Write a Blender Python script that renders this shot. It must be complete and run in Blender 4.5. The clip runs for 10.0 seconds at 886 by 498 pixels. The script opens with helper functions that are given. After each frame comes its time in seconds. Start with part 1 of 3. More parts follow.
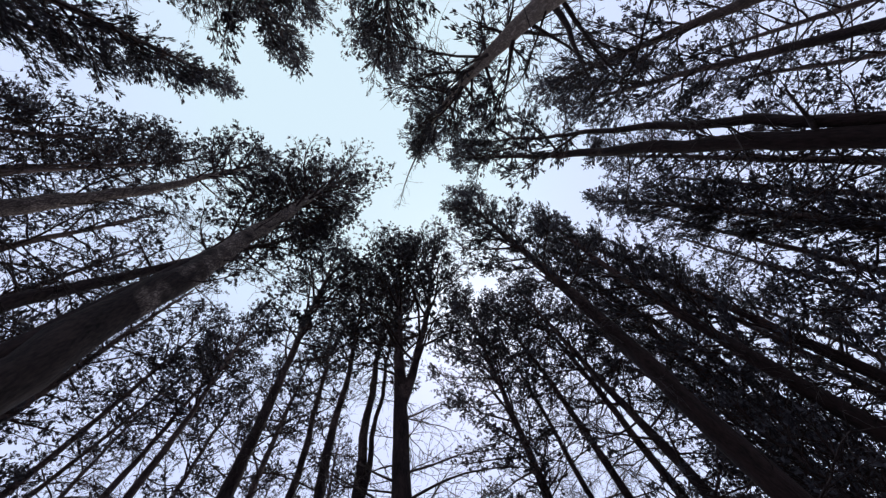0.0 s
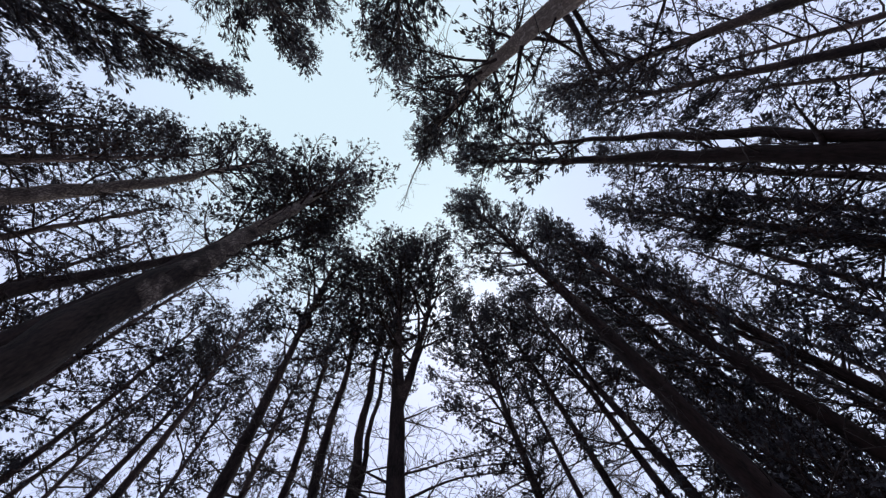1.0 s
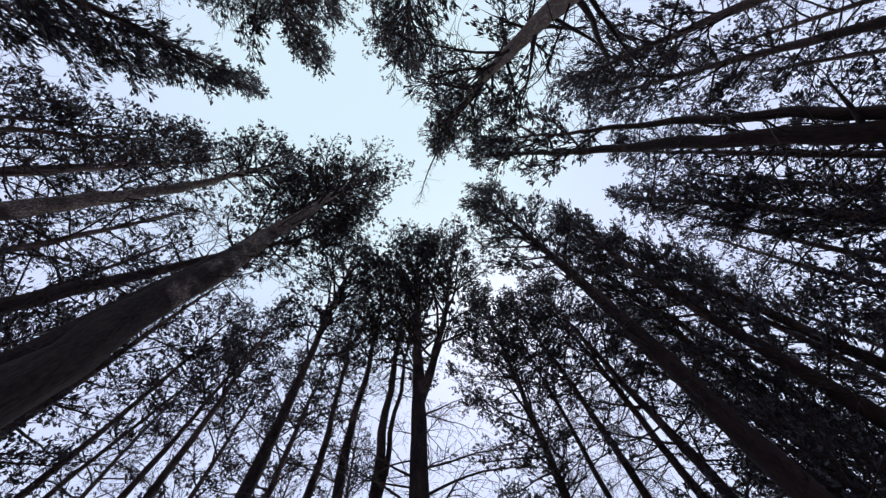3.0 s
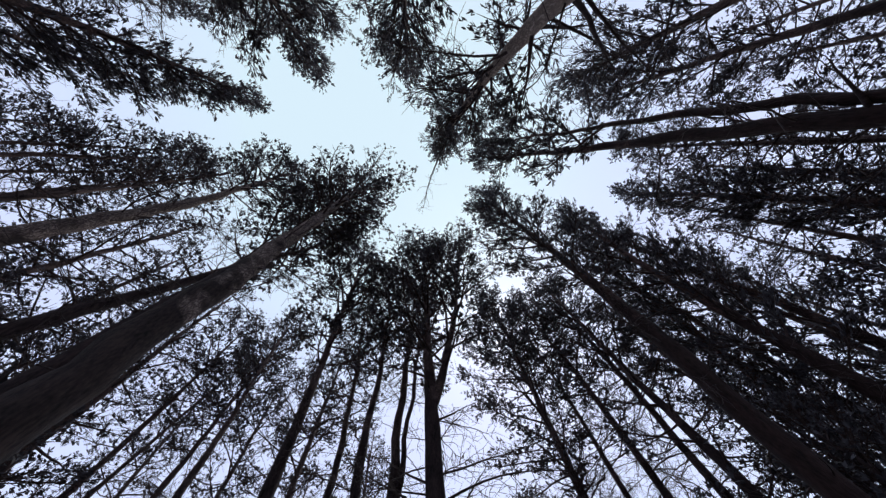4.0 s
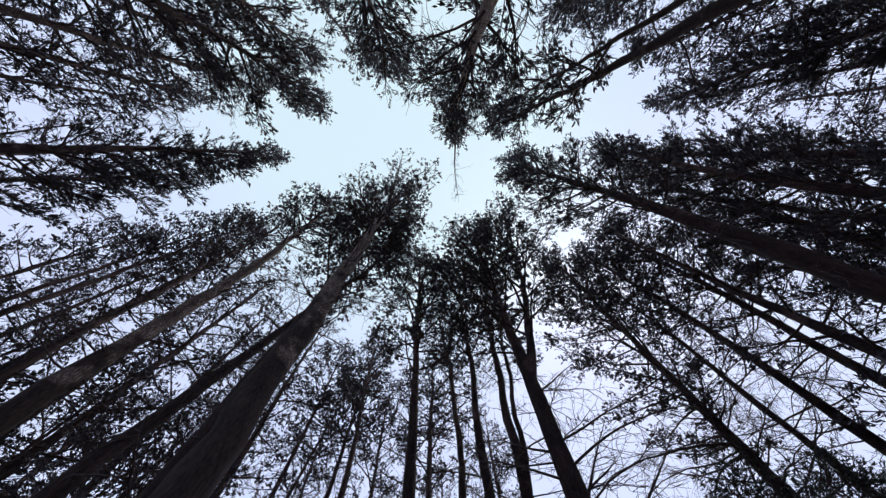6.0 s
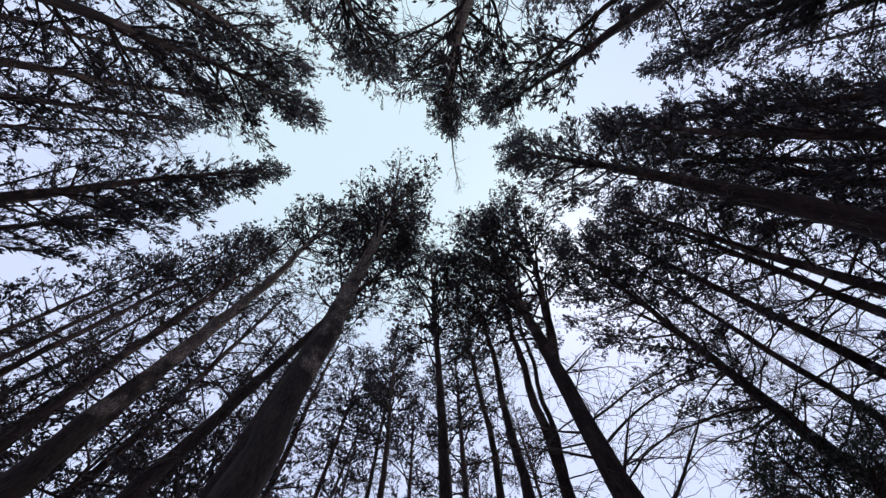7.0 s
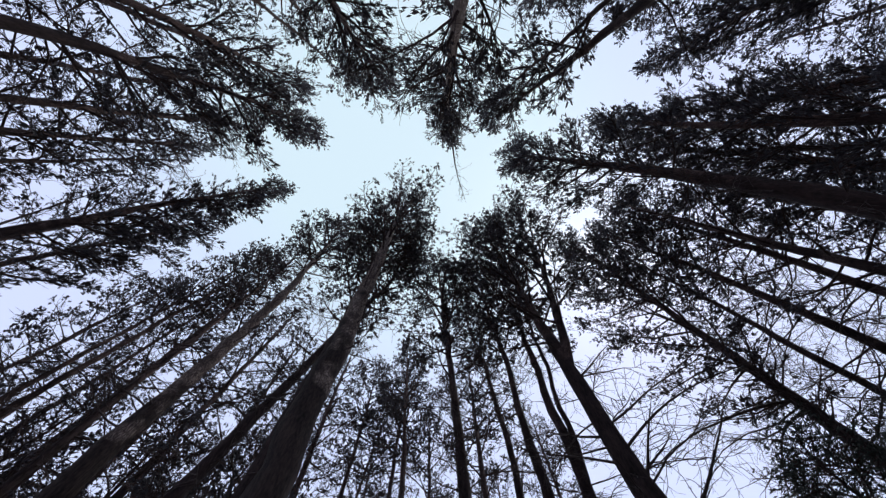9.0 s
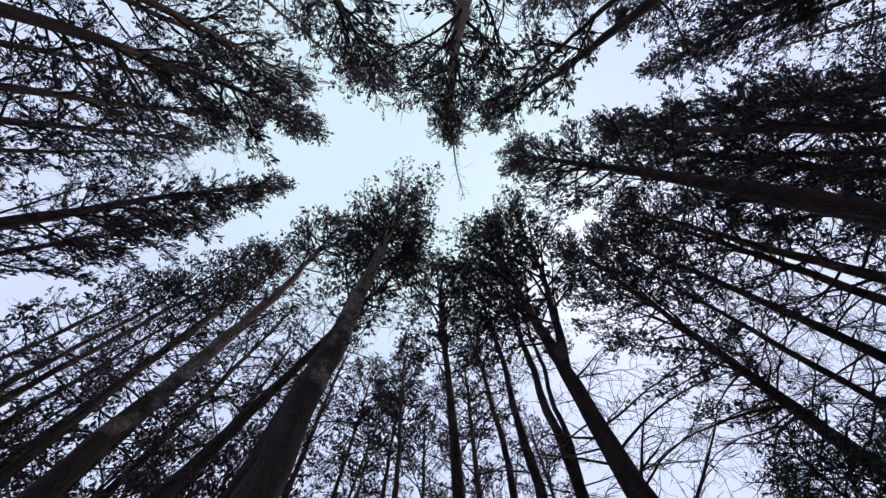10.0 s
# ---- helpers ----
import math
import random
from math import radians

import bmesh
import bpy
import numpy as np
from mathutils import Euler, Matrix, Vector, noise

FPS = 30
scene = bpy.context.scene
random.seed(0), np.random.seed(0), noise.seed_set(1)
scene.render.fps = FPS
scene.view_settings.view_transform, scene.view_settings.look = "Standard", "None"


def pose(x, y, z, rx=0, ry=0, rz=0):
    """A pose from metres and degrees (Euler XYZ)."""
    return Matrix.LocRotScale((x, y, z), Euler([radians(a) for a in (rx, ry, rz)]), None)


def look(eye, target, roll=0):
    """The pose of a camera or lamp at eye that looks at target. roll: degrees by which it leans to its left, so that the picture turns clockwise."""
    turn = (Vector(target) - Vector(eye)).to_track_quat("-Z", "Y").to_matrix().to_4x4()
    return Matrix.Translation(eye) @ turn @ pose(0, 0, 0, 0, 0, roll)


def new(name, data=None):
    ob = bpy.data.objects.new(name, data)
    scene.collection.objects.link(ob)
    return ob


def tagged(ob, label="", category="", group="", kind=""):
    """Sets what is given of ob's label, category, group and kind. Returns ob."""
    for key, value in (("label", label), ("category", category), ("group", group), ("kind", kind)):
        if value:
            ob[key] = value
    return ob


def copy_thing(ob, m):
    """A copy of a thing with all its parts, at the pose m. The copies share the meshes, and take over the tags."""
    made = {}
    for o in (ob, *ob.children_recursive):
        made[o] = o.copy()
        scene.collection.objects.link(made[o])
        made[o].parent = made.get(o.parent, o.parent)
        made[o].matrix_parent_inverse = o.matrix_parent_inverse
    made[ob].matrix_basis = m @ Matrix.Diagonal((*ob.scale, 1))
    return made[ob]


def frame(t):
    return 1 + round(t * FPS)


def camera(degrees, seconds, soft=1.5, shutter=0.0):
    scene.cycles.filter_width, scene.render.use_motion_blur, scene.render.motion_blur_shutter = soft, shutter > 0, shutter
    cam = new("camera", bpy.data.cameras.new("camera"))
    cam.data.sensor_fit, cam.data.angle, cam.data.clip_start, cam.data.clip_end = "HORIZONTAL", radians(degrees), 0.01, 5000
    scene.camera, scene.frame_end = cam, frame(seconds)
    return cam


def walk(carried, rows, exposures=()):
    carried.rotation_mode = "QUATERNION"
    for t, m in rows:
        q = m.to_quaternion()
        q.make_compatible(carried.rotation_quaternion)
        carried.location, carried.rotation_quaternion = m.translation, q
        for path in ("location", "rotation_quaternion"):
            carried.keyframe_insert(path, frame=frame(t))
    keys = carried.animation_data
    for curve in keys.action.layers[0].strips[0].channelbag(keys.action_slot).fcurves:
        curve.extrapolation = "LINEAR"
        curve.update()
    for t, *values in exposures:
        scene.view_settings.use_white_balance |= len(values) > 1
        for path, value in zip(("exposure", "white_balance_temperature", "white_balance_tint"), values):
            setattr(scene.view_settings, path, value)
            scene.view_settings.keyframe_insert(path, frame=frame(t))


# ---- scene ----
cam = camera(103.2, 10.0, 1.35)
PATH = [
    (0, pose(-0.000, -0.000, 1.600, 164.60, 7.22, -0.00)),
    (0.5, pose(-0.001, -0.001, 1.602, 165.01, 7.07, -1.02)),
    (1, pose(-0.001, -0.001, 1.603, 164.80, 6.38, -1.76)),
    (1.5, pose(-0.001, -0.001, 1.603, 164.40, 5.91, -1.58)),
    (2, pose(-0.002, -0.001, 1.603, 163.95, 5.41, -1.24)),
    (2.5, pose(-0.002, -0.001, 1.604, 163.94, 4.68, -0.34)),
    (4, pose(-0.005, 0.002, 1.608, 165.15, 3.83, 3.04)),
    (4.5, pose(-0.004, 0.002, 1.608, 165.15, 3.77, 6.91)),
    (5, pose(0.005, 0.006, 1.596, 164.85, 2.96, 14.68)),
    (5.5, pose(0.010, 0.009, 1.589, 164.42, 1.68, 20.03)),
    (7, pose(0.029, 0.024, 1.576, 163.23, 1.43, 30.68)),
    (7.5, pose(0.033, 0.025, 1.573, 163.42, 1.78, 34.14)),
    (8, pose(0.036, 0.020, 1.571, 164.14, 1.46, 35.89)),
    (8.5, pose(0.038, 0.020, 1.576, 164.13, 1.25, 34.79)),
    (9, pose(0.035, 0.022, 1.578, 164.65, 1.24, 33.95)),
    (9.5, pose(0.035, 0.025, 1.578, 164.55, 1.16, 33.28)),
    (10, pose(0.035, 0.025, 1.576, 164.44, 1.12, 32.80)),
]
walk(cam, PATH)

# ---- sky and light ----
SUN_UP, SUN_TURN = radians(60), radians(23.5)
world = bpy.data.worlds.new("overcast_sky")
scene.world = world
world.use_nodes = True
wn, wl = world.node_tree.nodes, world.node_tree.links
wn.clear()
sky = wn.new("ShaderNodeTexSky")
sky.sky_type, sky.sun_disc = "NISHITA", False
sky.sun_elevation, sky.sun_rotation = SUN_UP, SUN_TURN
sky.air_density, sky.dust_density, sky.ozone_density = 1.0, 3.0, 1.5
clear = wn.new("ShaderNodeBackground")
clear.inputs["Strength"].default_value = 0.05
cloud_noise = wn.new("ShaderNodeTexNoise")
cloud_noise.inputs["Scale"].default_value = 2.2
cloud_noise.inputs["Detail"].default_value = 4.0
cloud_ramp = wn.new("ShaderNodeValToRGB")
cloud_ramp.color_ramp.elements[0].position, cloud_ramp.color_ramp.elements[0].color = 0.78, (0.603, 0.677, 0.94, 1)
cloud_ramp.color_ramp.elements[1].position, cloud_ramp.color_ramp.elements[1].color = 1.0, (0.61, 0.757, 0.85, 1)
cloud_mid = cloud_ramp.color_ramp.elements.new(0.89)
cloud_mid.color = (0.60, 0.70, 0.92, 1)
veil = wn.new("ShaderNodeBackground")
veil.inputs["Strength"].default_value = 1.4
both = wn.new("ShaderNodeMixShader")
both.inputs["Fac"].default_value = 0.8
sky_out = wn.new("ShaderNodeOutputWorld")
wl.new(sky.outputs["Color"], clear.inputs["Color"])
sky_way = wn.new("ShaderNodeTexCoord")
sky_up = wn.new("ShaderNodeVectorMath")
sky_up.operation = "DOT_PRODUCT"
sky_up.inputs[1].default_value = (-0.08, -0.04, 1.0)
wl.new(sky_way.outputs["Generated"], sky_up.inputs[0])
wl.new(sky_way.outputs["Generated"], cloud_noise.inputs["Vector"])
sky_blend = wn.new("ShaderNodeMath")
sky_blend.operation = "MULTIPLY_ADD"
sky_blend.inputs[1].default_value = 0.10
wl.new(cloud_noise.outputs["Fac"], sky_blend.inputs[0])
wl.new(sky_up.outputs["Value"], sky_blend.inputs[2])
wl.new(sky_blend.outputs[0], cloud_ramp.inputs["Fac"])
wl.new(cloud_ramp.outputs["Color"], veil.inputs["Color"])
wl.new(clear.outputs[0], both.inputs[1])
wl.new(veil.outputs[0], both.inputs[2])
wl.new(both.outputs[0], sky_out.inputs["Surface"])

sun = new("sun", bpy.data.lights.new("sun", "SUN"))
sun.data.energy, sun.data.angle, sun.data.color = 1.5, radians(25), (1.0, 0.95, 0.88)
sun.matrix_world = look((0, 0, 60), (-60 * math.sin(SUN_TURN) / math.tan(SUN_UP), -60 * math.cos(SUN_TURN) / math.tan(SUN_UP), 0))
scene.view_settings.exposure = 0.0


# ---- materials ----
def surface(name, low, high, scale, stretch=(1, 1, 1), rough=0.85, bump=0.3, fine=6.0, patch=None, spec=0.3):
    """Two scales of noise between two colours, with an optional third colour in blotches, and relief."""
    m = bpy.data.materials.new(name)
    m.use_nodes = True
    n, l = m.node_tree.nodes, m.node_tree.links
    bsdf = n["Principled BSDF"]
    where = n.new("ShaderNodeTexCoord")
    fit_size = n.new("ShaderNodeMapping")
    fit_size.inputs["Scale"].default_value = stretch
    l.new(where.outputs["Object"], fit_size.inputs["Vector"])
    coarse = n.new("ShaderNodeTexNoise")
    coarse.inputs["Scale"].default_value, coarse.inputs["Detail"].default_value = scale, 6
    grain = n.new("ShaderNodeTexNoise")
    grain.inputs["Scale"].default_value, grain.inputs["Detail"].default_value = scale * fine, 5
    for tex in (coarse, grain):
        l.new(fit_size.outputs["Vector"], tex.inputs["Vector"])
    add = n.new("ShaderNodeMath")
    add.operation = "MULTIPLY_ADD"
    add.inputs[1].default_value = 0.55
    half = n.new("ShaderNodeMath")
    half.operation = "MULTIPLY"
    half.inputs[1].default_value = 0.45
    l.new(coarse.outputs["Fac"], half.inputs[0])
    l.new(grain.outputs["Fac"], add.inputs[0])
    l.new(half.outputs[0], add.inputs[2])
    ramp = n.new("ShaderNodeValToRGB")
    ramp.color_ramp.elements[0].position, ramp.color_ramp.elements[0].color = 0.36, (*low, 1)
    ramp.color_ramp.elements[1].position, ramp.color_ramp.elements[1].color = 0.64, (*high, 1)
    l.new(add.outputs[0], ramp.inputs["Fac"])
    colour = ramp.outputs["Color"]
    if patch:
        blotch = n.new("ShaderNodeTexNoise")
        blotch.inputs["Scale"].default_value, blotch.inputs["Detail"].default_value = scale * 0.35, 5
        l.new(fit_size.outputs["Vector"], blotch.inputs["Vector"])
        edge = n.new("ShaderNodeValToRGB")
        edge.color_ramp.elements[0].position, edge.color_ramp.elements[1].position = 0.54, 0.62
        l.new(blotch.outputs["Fac"], edge.inputs["Fac"])
        mix = n.new("ShaderNodeMix")
        mix.data_type = "RGBA"
        l.new(edge.outputs["Color"], mix.inputs["Factor"])
        l.new(colour, mix.inputs["A"])
        mix.inputs["B"].default_value = (*patch, 1)
        colour = mix.outputs["Result"]
    l.new(colour, bsdf.inputs["Base Color"])
    bsdf.inputs["Roughness"].default_value = rough
    bsdf.inputs["Specular IOR Level"].default_value = spec
    relief = n.new("ShaderNodeBump")
    relief.inputs["Strength"].default_value, relief.inputs["Distance"].default_value = bump, 0.03
    l.new(add.outputs[0], relief.inputs["Height"])
    l.new(relief.outputs["Normal"], bsdf.inputs["Normal"])
    return m


def needles(name, low, high):
    """Foliage whose colour changes a little from tuft to tuft."""
    m = bpy.data.materials.new(name)
    m.use_nodes = True
    n, l = m.node_tree.nodes, m.node_tree.links
    bsdf = n["Principled BSDF"]
    geo = n.new("ShaderNodeNewGeometry")
    ramp = n.new("ShaderNodeValToRGB")
    ramp.color_ramp.elements[0].color, ramp.color_ramp.elements[1].color = (*low, 1), (*high, 1)
    l.new(geo.outputs["Random Per Island"], ramp.inputs["Fac"])
    l.new(ramp.outputs["Color"], bsdf.inputs["Base Color"])
    bsdf.inputs["Roughness"].default_value = 0.6
    bsdf.inputs["Specular IOR Level"].default_value = 0.25
    return m


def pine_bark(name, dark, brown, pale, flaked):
    """Pine bark: dark fissured plates low down, their colour also holding the lower trunk's shade; thin pale flaking
    bark higher up, with a ragged border between them.
    """
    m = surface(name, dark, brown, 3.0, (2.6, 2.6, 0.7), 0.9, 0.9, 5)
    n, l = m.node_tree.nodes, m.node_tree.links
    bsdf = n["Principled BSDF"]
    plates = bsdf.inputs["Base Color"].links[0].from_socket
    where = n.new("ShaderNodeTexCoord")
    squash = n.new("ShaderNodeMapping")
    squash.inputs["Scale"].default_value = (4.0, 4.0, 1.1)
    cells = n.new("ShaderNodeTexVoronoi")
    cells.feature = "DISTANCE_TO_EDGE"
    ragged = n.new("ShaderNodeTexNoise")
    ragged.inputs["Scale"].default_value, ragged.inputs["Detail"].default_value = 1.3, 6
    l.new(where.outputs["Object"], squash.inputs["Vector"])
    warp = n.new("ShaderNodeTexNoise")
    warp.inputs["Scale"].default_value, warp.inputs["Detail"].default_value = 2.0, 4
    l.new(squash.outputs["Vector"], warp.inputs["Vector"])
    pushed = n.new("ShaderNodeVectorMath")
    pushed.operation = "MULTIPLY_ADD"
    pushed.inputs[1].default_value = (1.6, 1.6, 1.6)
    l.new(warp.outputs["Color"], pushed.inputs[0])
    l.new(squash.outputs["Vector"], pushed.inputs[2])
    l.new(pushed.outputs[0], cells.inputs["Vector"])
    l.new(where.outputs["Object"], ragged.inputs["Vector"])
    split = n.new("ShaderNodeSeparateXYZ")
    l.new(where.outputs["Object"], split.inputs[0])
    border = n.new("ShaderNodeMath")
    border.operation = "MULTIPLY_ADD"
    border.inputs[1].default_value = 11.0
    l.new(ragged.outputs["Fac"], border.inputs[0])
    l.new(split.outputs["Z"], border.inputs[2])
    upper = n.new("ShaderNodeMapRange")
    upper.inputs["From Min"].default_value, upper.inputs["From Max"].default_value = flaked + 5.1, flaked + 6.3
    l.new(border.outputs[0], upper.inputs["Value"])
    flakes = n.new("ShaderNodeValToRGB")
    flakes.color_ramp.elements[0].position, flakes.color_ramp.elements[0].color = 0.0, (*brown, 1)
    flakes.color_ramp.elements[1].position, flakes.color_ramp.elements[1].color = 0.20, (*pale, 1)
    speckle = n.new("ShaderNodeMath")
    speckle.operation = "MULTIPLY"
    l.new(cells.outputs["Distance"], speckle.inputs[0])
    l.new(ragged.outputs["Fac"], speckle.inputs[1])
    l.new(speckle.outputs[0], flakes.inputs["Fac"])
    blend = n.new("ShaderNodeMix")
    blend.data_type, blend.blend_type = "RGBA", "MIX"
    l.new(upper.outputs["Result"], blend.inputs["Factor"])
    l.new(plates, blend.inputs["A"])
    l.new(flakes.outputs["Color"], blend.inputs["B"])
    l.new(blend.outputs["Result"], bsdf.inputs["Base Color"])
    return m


# the low plate colours are darkened to carry the shade of the lower trunks
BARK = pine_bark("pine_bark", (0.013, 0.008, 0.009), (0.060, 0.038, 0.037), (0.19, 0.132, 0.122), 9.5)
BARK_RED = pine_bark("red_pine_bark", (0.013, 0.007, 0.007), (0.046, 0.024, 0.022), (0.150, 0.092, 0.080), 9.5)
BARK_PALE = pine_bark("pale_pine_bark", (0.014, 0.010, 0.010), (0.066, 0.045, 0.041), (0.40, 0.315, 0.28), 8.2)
# paler copy for the leaning pine: skylight on its trunk is in the colour
BARK_SKYLIT = pine_bark("skylit_pine_bark", (0.075, 0.055, 0.048), (0.20, 0.150, 0.130), (0.60, 0.480, 0.420), 2.0)
TWIG = surface("twig_bark", (0.032, 0.021, 0.021), (0.100, 0.067, 0.065), 9.0, (1, 1, 1), 0.9, 0.3)
DEADWOOD = surface("dead_wood", (0.036, 0.026, 0.027), (0.105, 0.078, 0.078), 9.0, (1, 1, 1), 0.9, 0.3)
# grey-violet instead of green: the bluish veil of lens haze is in this colour
NEEDLE_HAZED = needles("pine_needles", (0.047, 0.044, 0.054), (0.108, 0.101, 0.118))
NEEDLE_SPRUCE = needles("spruce_needles", (0.029, 0.035, 0.033), (0.070, 0.080, 0.070))
FLOOR = surface("forest_floor", (0.030, 0.021, 0.015), (0.11, 0.076, 0.050), 0.9, (1, 1, 1), 0.95, 0.8, 14, (0.06, 0.075, 0.03))


# ---- mesh helpers ----
def mesh_of(name, verts, faces, material):
    """A mesh from arrays: verts (n, 3) and faces (m, 3 or 4)."""
    me = bpy.data.meshes.new(name)
    verts, faces = np.asarray(verts, np.float32), np.asarray(faces, np.int32)
    k = faces.shape[1]
    me.vertices.add(len(verts))
    me.vertices.foreach_set("co", verts.ravel())
    me.loops.add(faces.size)
    me.loops.foreach_set("vertex_index", faces.ravel())
    me.polygons.add(len(faces))
    me.polygons.foreach_set("loop_start", np.arange(len(faces), dtype=np.int32) * k)
    me.polygons.foreach_set("use_smooth", np.ones(len(faces), bool))
    me.materials.append(material)
    me.update(calc_edges=True)
    return me


def part(name, me, parent, label="", kind=""):
    ob = new(name, me)
    ob.parent = parent
    return tagged(ob, label=label, kind=kind)


def tube(line, radii, sides, rough=0.0, rng=None):
    """Rings of points along a line, closed at its tip; gives verts and triangles."""
    line, radii = np.asarray(line, float), np.asarray(radii, float)
    along = np.gradient(line, axis=0)
    along /= np.linalg.norm(along, axis=1, keepdims=True) + 1e-9
    ref = np.where(np.abs(along[:, 2:]) > 0.9, [[1.0, 0, 0]], [[0, 0, 1.0]])
    a = np.cross(along, ref)
    a /= np.linalg.norm(a, axis=1, keepdims=True)
    b = np.cross(along, a)
    turn = np.arange(sides) * 2 * math.pi / sides
    r = np.repeat(radii[:, None], sides, 1)
    if rough and rng is not None:
        r = r * (1 + rough * rng.normal(size=r.shape)) 
    ring = line[:, None] + r[..., None] * (np.cos(turn)[None, :, None] * a[:, None] + np.sin(turn)[None, :, None] * b[:, None])
    verts = ring.reshape(-1, 3)
    i, j = np.meshgrid(np.arange(len(line) - 1), np.arange(sides), indexing="ij")
    k = (j + 1) % sides
    quads = np.stack([i * sides + j, i * sides + k, (i + 1) * sides + k, (i + 1) * sides + j], -1).reshape(-1, 4)
    return verts, quads


def joined(pieces):
    verts, faces, n = [], [], 0
    for v, f in pieces:
        verts.append(v)
        faces.append(f + n)
        n += len(v)
    return np.concatenate(verts), np.concatenate(faces)


def unit(v):
    return v / (np.linalg.norm(v, axis=-1, keepdims=True) + 1e-9)


def tuft_shape(rng, length, width, spread, blades):
    """One needled shoot along +x: pointed sprays that fan out of a short stalk, four corners each."""
    out = []
    for k in range(blades):
        foot = np.array([rng.uniform(0.0, 0.45) * length, 0, 0])
        way = unit(np.array([1.0, *(rng.normal(size=2) * spread)]))
        side = unit(np.cross(way, rng.normal(size=3))) * width * rng.uniform(0.35, 0.6)
        long = length * rng.uniform(0.55, 0.85)
        mid = foot + way * long * rng.uniform(0.45, 0.65)
        out += [foot, mid + side, foot + way * long, mid - side * rng.uniform(0.6, 1.0)]
    return np.array(out)


SHAPES = [tuft_shape(np.random.default_rng(40 + k), 0.170, 0.058, 0.68, 5) for k in range(10)]
COARSE_SHAPES = [tuft_shape(np.random.default_rng(50 + k), 0.185, 0.056, 0.50, 4) for k in range(10)]
LONG_SHAPES = [tuft_shape(np.random.default_rng(70 + k), 0.225, 0.040, 0.30, 5) for k in range(10)]
FINE_SHAPES = [tuft_shape(np.random.default_rng(90 + k), 0.120, 0.022, 0.50, 4) for k in range(10)]


def tufts(rng, feet, ways, shapes, size=1.0):
    """Tufts at all the feet, each turned along its way; gives verts and quads."""
    feet, ways = np.asarray(feet), unit(np.asarray(ways))
    a = unit(np.cross(ways, rng.normal(size=ways.shape)))
    b = np.cross(ways, a)
    basis = np.stack([ways, a, b], 1) * (size * rng.uniform(0.7, 1.25, len(feet)))[:, None, None]
    pick = rng.integers(len(shapes), size=len(feet))
    verts = np.concatenate([np.einsum("vk,nkc->nvc", shapes[p], basis[pick == p]) + feet[pick == p][:, None] for p in range(len(shapes))])
    verts = verts.reshape(-1, 3)
    return verts, np.arange(len(verts)).reshape(-1, 4)


# ---- trees ----
class Crown:
    """Where the live boughs of a tree are and how they grow: the share of the height where they start, their reach,
    how many there are, the way they are pulled to fit the crown's outline in the camera's view, how much they hang, how
    many tufts, how broad the top is.
    spray: the boughs climb steeply and bear long combed sprays; otherwise they spread and end in rounded clumps."""

    def __init__(self, start=0.6, reach=2.6, boughs=44, pull=None, droop=0.0, thick=1.0, slim=0.5, rise=0.15, spray=False):
        self.start, self.reach, self.boughs, self.pull = start, reach, boughs, pull
        self.droop, self.thick, self.slim, self.rise, self.spray = droop, thick, slim, rise, spray


def bough_line(rng, foot, way, length, rise, steps=6, crook=0.10):
    """A crooked line that starts along way and bends up (or down) by rise."""
    line, p, d = [foot], foot.copy(), unit(way)
    for _ in range(steps):
        d = unit(d + rng.normal(size=3) * crook + np.array([0, 0, rise / steps]))
        p = p + d * length / steps
        line.append(p)
    return np.array(line)


def at_line(line, s):
    f = np.clip(s, 0, 0.999) * (len(line) - 1)
    i = int(f)
    return line[i] + (line[i + 1] - line[i]) * (f - i), unit(line[i + 1] - line[i])


def on_line(line, s):
    """Places and ways at many shares of one line."""
    f = np.clip(s, 0, 0.999) * (len(line) - 1)
    i = f.astype(int)
    step = line[i + 1] - line[i]
    return line[i] + step * (f - i)[:, None], unit(step)


def twigs(rng, feet, ways, lengths, rise, steps, crook=0.15):
    """Many crooked twigs at once: (n, steps + 1, 3)."""
    d, p, rows = unit(ways), feet, [feet]
    for _ in range(steps):
        d = unit(d + rng.normal(size=d.shape) * crook + np.array([0, 0, rise / steps]))
        p = p + d * (lengths / steps)[:, None]
        rows.append(p)
    return np.stack(rows, 1)


def thin_tubes(lines, thick, thin, sides=3):
    """Slim tubes round many short lines."""
    n, m = lines.shape[:2]
    along = unit(np.gradient(lines, axis=1))
    a = unit(np.cross(along, np.array([0.31, 0.52, 0.79])))
    b = np.cross(along, a)
    turn = np.arange(sides) * 2 * math.pi / sides
    r = np.linspace(thick, thin, m)[None, :, None, None]
    verts = lines[:, :, None] + r * (np.cos(turn)[:, None] * a[:, :, None] + np.sin(turn)[:, None] * b[:, :, None])
    k, i, j = np.meshgrid(np.arange(n), np.arange(m - 1), np.arange(sides), indexing="ij")
    first = (k * m + i) * sides
    second = (j + 1) % sides
    quads = np.stack([first + j, first + second, first + sides + second, first + sides + j], -1).reshape(-1, 4)
    return verts.reshape(-1, 3), quads


